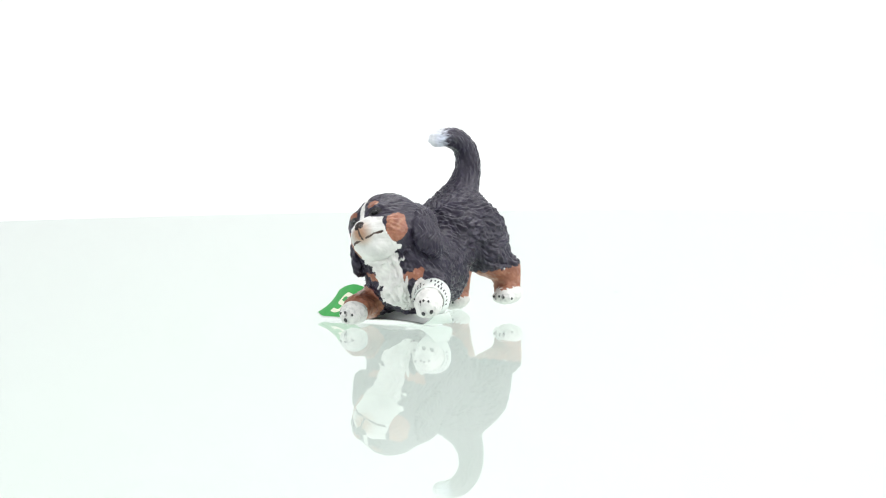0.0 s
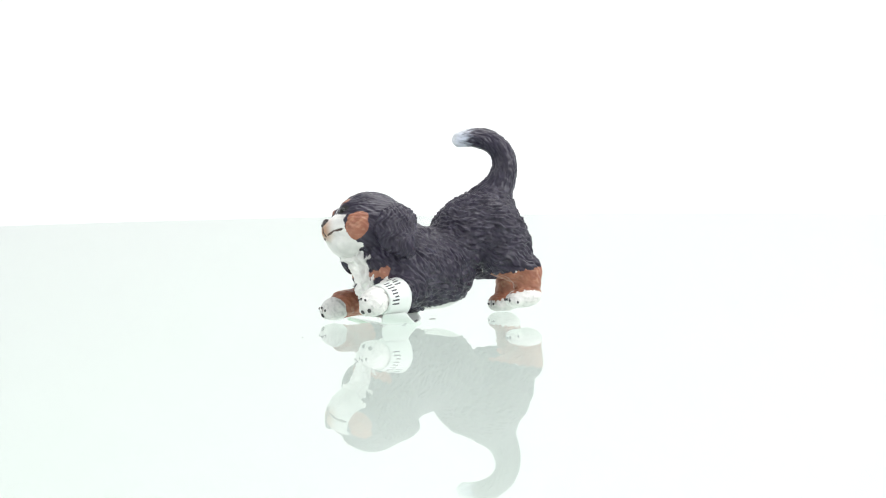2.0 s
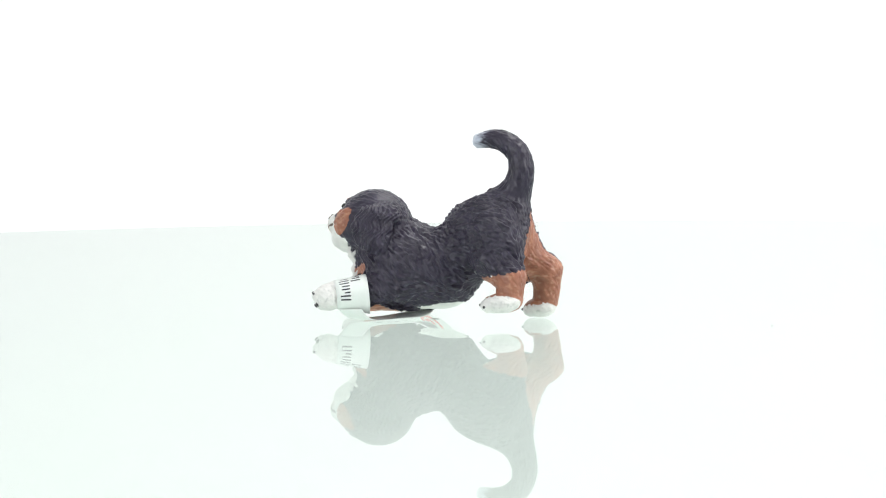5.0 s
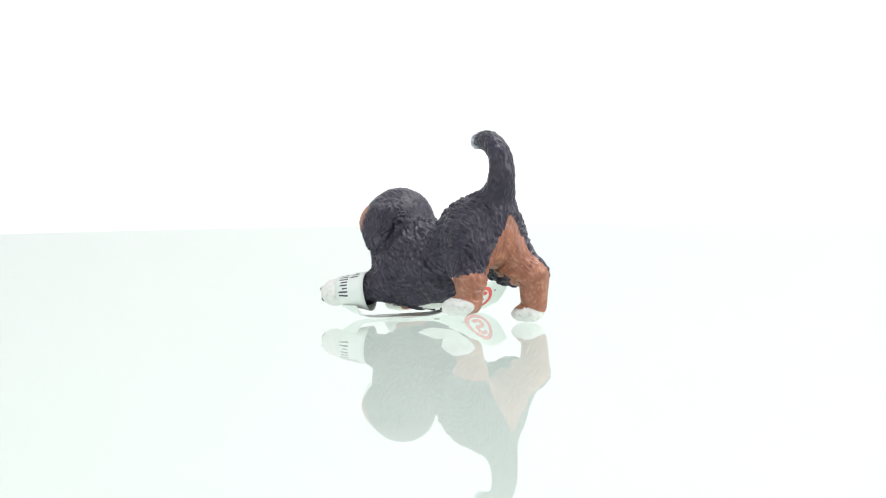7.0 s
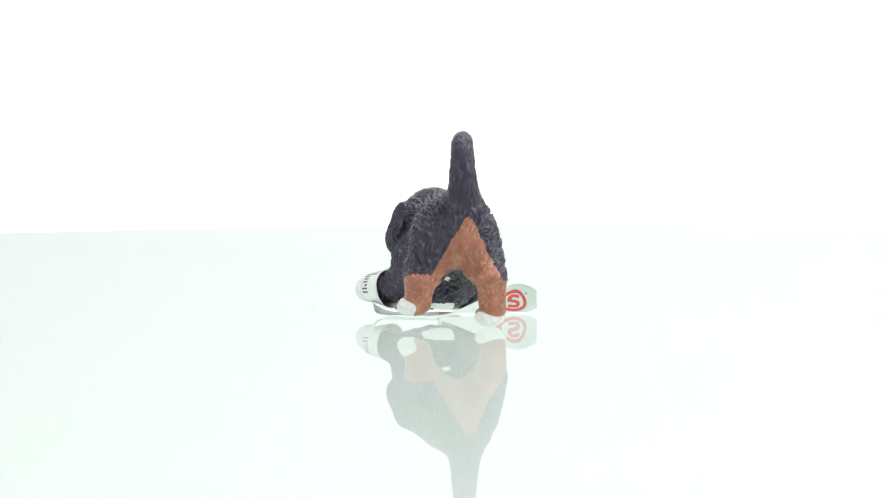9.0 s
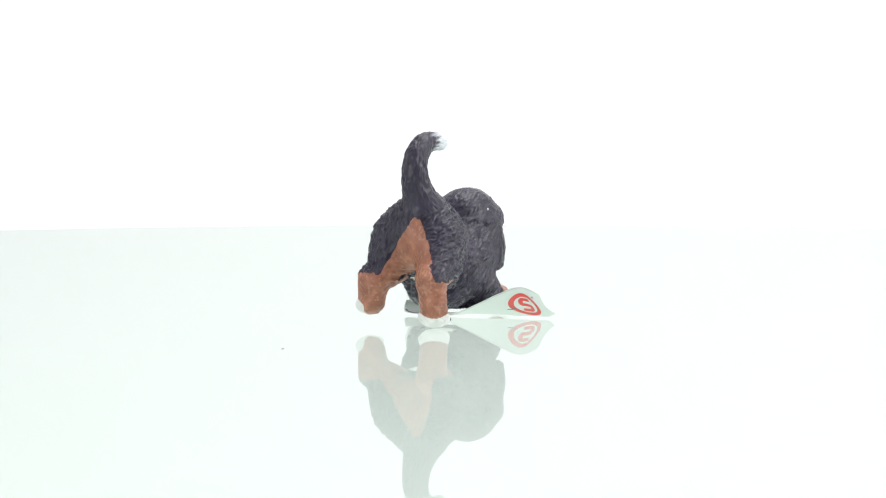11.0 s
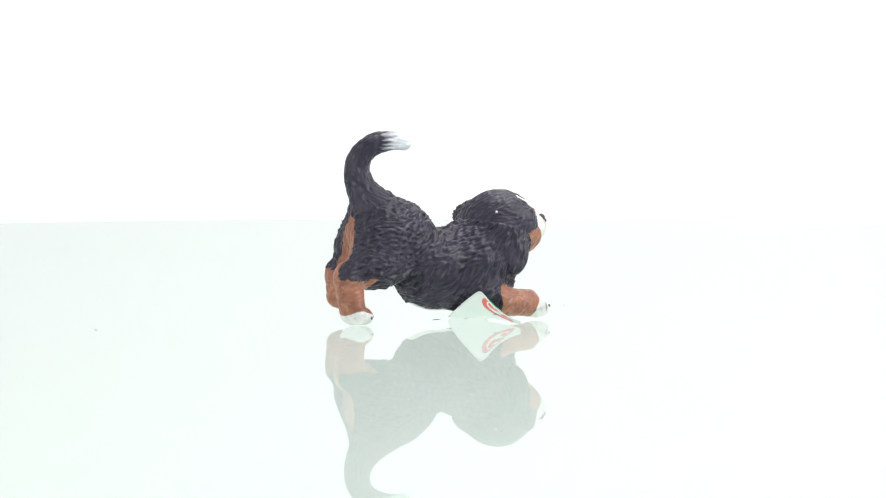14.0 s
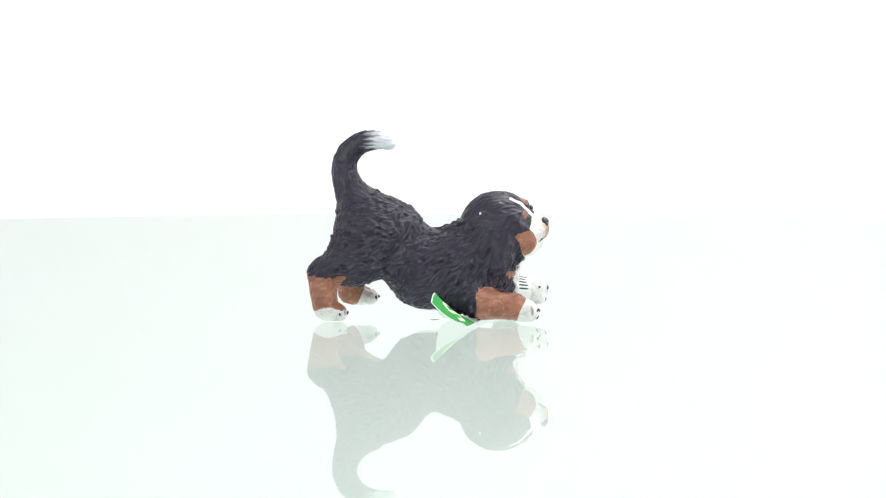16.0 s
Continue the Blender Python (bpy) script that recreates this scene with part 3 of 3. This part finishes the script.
    flow = np.where(bib[:, None], np.array((0.2, 0.15, -0.95)), flow)
    flow = flow + drift * np.where(on(TAIL, EAR_L, EAR_R), 0.5, 1.1)[:, None]
    flow -= N * np.sum(flow * N, 1, keepdims=True)
    flow /= np.maximum(np.linalg.norm(flow, axis=1, keepdims=True), 1e-6)
    A = np.concatenate([Q[:, k] for k in (0, 1, 2, 3, 0, 1)])
    B = np.concatenate([Q[:, k] for k in (1, 2, 3, 0, 2, 3)])
    edge = V[B] - V[A]
    edge /= np.maximum(np.linalg.norm(edge, axis=1, keepdims=True), 1e-6)
    pull = np.abs(np.sum(edge * (flow[A] + np.sign(np.sum(flow[A] * flow[B], 1))[:, None] * flow[B]) * 0.5, 1)) ** 8 + 1e-4
    total = np.bincount(A, pull, len(V)) + np.bincount(B, pull, len(V))

    def combed(cell, seed, steps):
        q = value_noise(V / cell, seed)
        for _ in range(steps):
            near = np.bincount(A, pull * q[B], len(V)) + np.bincount(B, pull * q[A], len(V))
            q = 0.35 * q + 0.65 * near / np.maximum(total, 1e-9)
        return np.clip(0.5 + 0.27 * (q - q.mean()) / q.std(), 0, 1)

    thick, fine = combed(0.38, 1, 13), combed(0.23, 2, 8)
    fur = 0.6 * thick + 0.4 * fine
    wave = 0.5 + 0.5 * np.sin(2 * math.pi * (X + 0.5 * np.sin(Z * 1.7 + 2 * drift[:, 0]) + 0.35 * (Z - 18) + 1.5 * drift[:, 1]) / 0.95)
    wavy = np.where(L == EAR_R, 0.0, 0.35)
    ear = wavy * wave + (1 - wavy) * fur
    tail = crown = 0.4 * thick + 0.6 * fine
    tuft = thick
    lump = value_noise(V / 3.4, 16) - 0.5
    height = np.where(on(BODY, FORE_L, FORE_R, HIND_L, HIND_R), 0.88 * (fur - 0.52) + 0.45 * lump, 0.0)
    height = np.where(on(TAIL), 0.36 * (tail - 0.55) + 0.15 * lump, height)
    height = np.where(head, 0.30 * (crown - 0.5), height)
    height = np.where(on(EAR_L, EAR_R), 0.70 * (ear - 0.5) + 0.3 * lump, height)
    tan = 0.34 * (fur - 0.5) + 0.10 * lump
    height = np.where(brown & ~bib, tan, height)
    height = np.where(bib, 1.1 * (tuft - 0.4) + 0.1, height)
    height = np.where(jaw & (hx < 7), 0.32 * (tuft - 0.45), height)
    height = np.where(muzzle | blaze | on(PAW_FL, PAW_FR, PAW_HL, PAW_HR), 0.24 * (fur - 0.5), height)
    height = np.where(belly, 0.2 * lump, height)
    return col, height


def figurine():
    root = new("dog_figurine")
    tagged(root, "painted plastic puppy figurine bowing, black with white and tan", "figurine")
    V, Q, L = mould()
    N = normals_of(V, Q)
    col, height = paint_and_fur(V, Q, N, L)
    # even out the hair heights where two areas meet
    s = height.copy()
    for _ in range(1):
        acc, cnt = np.zeros(len(V)), np.zeros(len(V))
        for a, b in ((0, 1), (1, 2), (2, 3), (3, 0)):
            acc += np.bincount(Q[:, a], s[Q[:, b]], len(V)) + np.bincount(Q[:, b], s[Q[:, a]], len(V))
            cnt += np.bincount(Q[:, a], minlength=len(V)) + np.bincount(Q[:, b], minlength=len(V))
        s = 0.85 * s + 0.15 * acc / np.maximum(cnt, 1)
    V = V + N * s[:, None]
    V[:, 0] -= 0.0067 * V[:, 2]
    V[:, 1] -= 0.0099 * V[:, 2]
    V[:, 2] = np.maximum(V[:, 2], 0.05)
    N = normals_of(V, Q)
    made = {}

    def cut(ids, name, parent, label=""):
        pick = np.isin(L[Q[:, 0]], ids)
        q = Q[pick]
        used, inv = np.unique(q, return_inverse=True)
        me = bpy.data.meshes.new(name)
        me.from_pydata((V[used] * MM).tolist(), [], inv.reshape(-1, 4).tolist())
        layer = me.attributes.new("paint", "FLOAT_COLOR", "POINT")
        layer.data.foreach_set("color", col[used].ravel())
        ob = part_mesh(name, me, PAINT, parent, label)
        me.normals_split_custom_set_from_vertices(N[used].tolist())
        return ob

    cut((BODY,), "body", root, "black modelled coat with a white chest tuft")
    head = cut((HEADP,), "head", root, "black head with white muzzle, blaze and tan cheeks")
    cut((EAR_L,), "ear", head, "wavy black ear lifted backwards")
    cut((EAR_R,), "ear", head, "black drooping ear")
    cut((TAIL,), "tail", root, "black upright tail with a white tip")
    legs = {}
    for leg, paw, name, label in ((FORE_L, PAW_FL, "foreleg", "black foreleg reaching out sideways"), (FORE_R, PAW_FR, "foreleg", "foreleg with a tan forearm"),
                                  (HIND_L, PAW_HL, "hind_leg", "tan hind leg held just off the glass"), (HIND_R, PAW_HR, "hind_leg", "tan hind leg")):
        legs[leg] = cut((leg,), name, root, label)
        cut((paw,), "paw", legs[leg], "white painted paw")

    def at(x, y, z):
        return Vector((x, y, z)) * MM

    for s in (1, -1):
        bm = blob(bmesh.new(), at(*in_head(6.55 if s > 0 else 6.6, 2.75 if s > 0 else -2.4, 2.75)), (0.75 * MM, 0.85 * MM, 0.62 * MM), HROT)
        part("eye", bm, GLOSS_BLACK, head, "glossy black painted eye")
    bm = bmesh.new()
    blob(bm, at(*in_head(9.7, 0.3, 0.95)), (0.72 * MM, 1.12 * MM, 0.66 * MM), HROT)
    blob(bm, at(*in_head(10.15, 0.85, 0.45)), (0.5 * MM, 0.5 * MM, 0.45 * MM), HROT)
    blob(bm, at(*in_head(10.15, -0.25, 0.45)), (0.5 * MM, 0.5 * MM, 0.45 * MM), HROT)
    part("nose", bm, NOSE_BLACK, head, "dark brown-black nose")
    # claws and pads: small dark marks on the toes
    from_np = lambda ids: V[np.isin(L, ids)]

    def marks(leg, paw, spots, name, size):
        pts = from_np((paw,))
        for sp in spots:
            p = pts[np.argmin(np.linalg.norm(pts - np.array(sp), axis=1))]
            n = (Vector(p) - Vector(np.mean(pts, 0))).normalized()
            turn = n.to_track_quat("X", "Z").to_matrix()
            bm = blob(bmesh.new(), at(*p), (0.28 * MM, size * MM, size * 1.25 * MM), turn, 10)
            part(name, bm, CLAW, legs[leg], "dark painted " + name)

    for where, owner in (((11.7, -6.0, 22.4), head), ((-16.4, 5.3, 10.2), legs[HIND_L])):
        p = V[np.argmin(np.linalg.norm(V - np.array(where), axis=1))]
        part("paint_chip", blob(bmesh.new(), at(*p), (0.26 * MM, 0.26 * MM, 0.30 * MM), None, 8), WHITE_DOT, owner, "tiny white paint chip")
    marks(FORE_R, PAW_FR, ((24.2, -2.6, 3.0), (24.6, -4.4, 3.2), (24.2, -6.4, 3.0)), "claw", 0.24)
    marks(FORE_R, PAW_FR, ((23.8, -4.2, 0.9),), "pad", 0.42)
    marks(FORE_L, PAW_FL, ((22.4, 13.4, 6.4), (22.4, 14.8, 7.0), (21.4, 16.2, 6.8), (20.0, 11.4, 6.4)), "claw", 0.24)
    marks(FORE_L, PAW_FL, ((21.4, 14.2, 3.4), (20.2, 15.6, 3.6)), "pad", 0.42)
    marks(HIND_L, PAW_HL, ((-13.6, 6.4, 4.2), (-14.0, 7.6, 4.0), (-13.4, 4.6, 4.2), (-15.6, 9.0, 3.8)), "claw", 0.24)
    marks(HIND_R, PAW_HR, ((-16.2, -10.2, 1.7), (-17.2, -12.6, 1.5), (-16.2, -8.2, 1.7)), "claw", 0.24)
    return root


DOG = figurine()

# ---- the paper tag ----


def smooth_path(points, u):
    """A smooth curve through points, u from 0 to 1."""
    n = len(points) - 1
    k = min(int(u * n), n - 1)
    t = u * n - k
    p = [Vector(points[max(0, min(n, k + j))]) for j in (-1, 0, 1, 2)]
    return 0.5 * ((2 * p[1]) + (p[2] - p[0]) * t + (2 * p[0] - 5 * p[1] + 4 * p[2] - p[3]) * t * t + (3 * p[1] - p[0] - 3 * p[2] + p[3]) * t ** 3)


# both edges of the strip, from under the left foreleg, below the chest, to the free end that lifts off the glass
EDGE_FRONT = [(16.0, 13.0, 2.8), (15.0, 9.0, 0.6), (12.0, 3.0, 0.45), (11.0, -3.0, 0.45), (11.6, -9.0, 0.3), (12.0, -14.0, 0.2), (12.2, -18.0, 0.18), (12.1, -20.8, 0.2), (11.7, -22.6, 1.0)]
EDGE_BACK = [(10.8, 12.6, 3.0), (8.6, 11.6, 0.7), (5.0, 5.0, 0.5), (2.5, -2.0, 0.6), (2.6, -8.4, 3.0), (3.6, -13.2, 5.3), (4.3, -17.2, 6.8), (4.5, -19.9, 6.5), (4.8, -22.2, 5.3)]


def strip(u, v, lift=0.0):
    a, b = smooth_path(EDGE_FRONT, u), smooth_path(EDGE_BACK, u)
    a2, b2 = smooth_path(EDGE_FRONT, min(1, u + 0.01)), smooth_path(EDGE_BACK, min(1, u + 0.01))
    a1, b1 = smooth_path(EDGE_FRONT, max(0, u - 0.01)), smooth_path(EDGE_BACK, max(0, u - 0.01))
    p = a.lerp(b, v)
    sag = 4 * v * (1 - v) * max(0, (u - 0.55)) * 1.6
    n = (a2.lerp(b2, v) - a1.lerp(b1, v)).cross(b - a).normalized()
    n = n if n.z > 0 else -n
    p = p - n * sag
    p.z = max(p.z, 0.12)
    return (p + n * lift) * MM, n * MM


ARM_A, ARM_B = Vector((11.4, 8.7, 6.5)), Vector((17.0, 12.4, 5.9))


def band(u, v, lift=0.0):
    """The loop of the tag round the left foreleg: u round it, v along the leg."""
    d = (ARM_B - ARM_A).normalized()
    s = d.cross(Vector((0, 0, 1))).normalized()
    t = s.cross(d)
    a = 2 * math.pi * u
    r = 3.02 + 0.6 * (1 - v)
    low = max(0, -math.sin(a))
    n = (s * math.cos(a) + t * math.sin(a)).normalized()
    p = ARM_A.lerp(ARM_B, v) + s * math.cos(a) * r + t * math.sin(a) * (r - 0.2) - t * low * 1.3 * (1 - v)
    p.z = max(p.z, 0.5)
    return (p + n * lift) * MM, n * MM


def stroke_patch(fn, points, width, lift, mat, name, parent, label):
    """A printed stroke on a sheet along points in (u, v), with width = (in u, in v)."""
    bm = bmesh.new()
    left, right = [], []
    n = 24
    pts = [(u, v, 0) for u, v in points]
    for i in range(n + 1):
        p = smooth_path(pts, i / n)
        q = smooth_path(pts, min(1, i / n + 0.02)) - smooth_path(pts, max(0, i / n - 0.02))
        q = Vector((q.x / width[0], q.y / width[1], 0)).normalized()
        off = Vector((-q.y * width[0], q.x * width[1], 0)) * 0.5
        left.append(fn(p.x + off.x, p.y + off.y, lift)[0])
        right.append(fn(p.x - off.x, p.y - off.y, lift)[0])
    grid_mesh(bm, [left, right])
    return part(name, bm, mat, parent, label)


def tag():
    root = new("paper_tag")
    tagged(root, "white folded paper tag looped round the foreleg, printed green and red", "tag")
    paper = part("strip", sheet(strip, 0, 1, 0, 1, 60, 14, 0.16), PAPER, root, "white coated paper strip with a lifted end")
    loop = part("loop", sheet(band, 0, 0.999, 0, 1, 48, 6, 0.16), PAPER, root, "white paper band with grey print")
    # upper side of the free end: green field with cream curls
    bm = bmesh.new()
    grid_mesh(bm, [[strip(0.58 + 0.405 * i / 24, 0.03 + 0.94 * j / 10, 0.20)[0] for j in range(11)] for i in range(25)])
    part("green_field", bm, GREEN, paper, "bright green printed field")
    # a cream wave above; a red ring with a wave in it below
    bend = [(0.79, 0.59), (0.728, 0.635), (0.712, 0.49), (0.745, 0.44), (0.778, 0.39), (0.762, 0.25), (0.70, 0.29)]
    wide = [(0.775 - 1.3 * (u - 0.745), 0.45 + 1.25 * (v - 0.44)) for u, v in bend]
    stroke_patch(strip, wide, (0.032, 0.11), 0.24, CREAM, "wave", paper, "cream printed wave")
    disc = [(0.745 + 0.105 * math.cos(a), 0.44 + 0.34 * math.sin(a)) for a in [2 * math.pi * k / 16 for k in range(17)]]
    stroke_patch(strip, disc, (0.034, 0.11), -0.05, RED, "ring", paper, "red printed ring")
    stroke_patch(strip, bend, (0.032, 0.10), -0.05, RED, "wave", paper, "red printed wave")
    stroke_patch(strip, [(0.60, 0.36), (0.625, 0.33), (0.65, 0.38)], (0.012, 0.04), -0.05, INK, "print_bar", paper, "grey print bar")
    stroke_patch(strip, [(0.86, 0.74), (0.875, 0.76)], (0.012, 0.05), -0.05, INK, "print_bar", paper, "grey print bar")
    stroke_patch(strip, [(0.10, 0.10), (0.18, 0.13), (0.26, 0.10), (0.36, 0.14)], (0.03, 0.06), 0.20, INK, "print_bar", paper, "dark grey printed band")
    stroke_patch(strip, [(0.10, 0.92), (0.16, 0.90), (0.24, 0.93)], (0.03, 0.09), 0.20, INK, "print_bar", paper, "dark grey printed band")
    # lines of small print round the loop, as bars
    for v, tall, letters in ((0.72, 0.31, (0.03, 0.10, 0.17, 0.32, 0.39, 0.46, 0.53)), (0.36, 0.29, (0.06, 0.13, 0.27, 0.335))):
        for k, u in enumerate(letters):
            for du, cut in ((-0.019, 0.05 * (k % 2)), (0.017, 0.07 * (k % 3))):
                stroke_patch(band, [(u + du, v - tall / 2), (u + du, v), (u + du, v + tall / 2 - cut)], (0.015, 0.05), 0.19, PRINT_INK, "print_bar", loop, "dark print bar")
    for a, b in ((0.18, 0.215), (0.225, 0.26), (0.27, 0.30)):
        stroke_patch(strip, [(a, 0.55), ((a + b) / 2, 0.55), (b, 0.55)], (0.02, 0.10), -0.04, INK, "print_bar", paper, "grey print bar")
    return root


TAG = tag()

# ---- dust on the glass, as parts of the turntable ----
for x, y, sx in ((-73.2, -5.6, 0.35), (0.2, -0.8, 0.9), (37.4, 25.0, 0.2)):
    bm = blob(bmesh.new(), Vector((x, y, 0.06)) * MM, (sx * MM, 0.22 * MM, 0.09 * MM), rot(0, 0, 35 * x), 8)
    part("dust_speck", bm, DUST, TURNTABLE, "tiny grey dust speck")

# ---- what turns ----
# the plate's face and the figurine's feet lean a little differently against the axis
PLATE_TILT = Vector((-0.0056, -0.0056, 0.99997)).normalized()
TILT = Vector((0.003538, -0.011462, 0.99993)).normalized()


def motions():
    """The plate wobbles a little: its face is tilted against the axis, and figurine and tag turn with it."""
    for up, things in ((PLATE_TILT, (TURNTABLE,)), (TILT, (DOG, TAG))):
        lean = Vector((0, 0, 1)).rotation_difference(up).to_matrix().to_4x4()
        rows = [(0.5 * k, pose(0, 0, 0, 0, 0, -7.6605 * k) @ lean @ pose(0, 0, 0, 0, 0, 231)) for k in range(33)]
        for thing in things:
            walk(thing, rows)


motions()
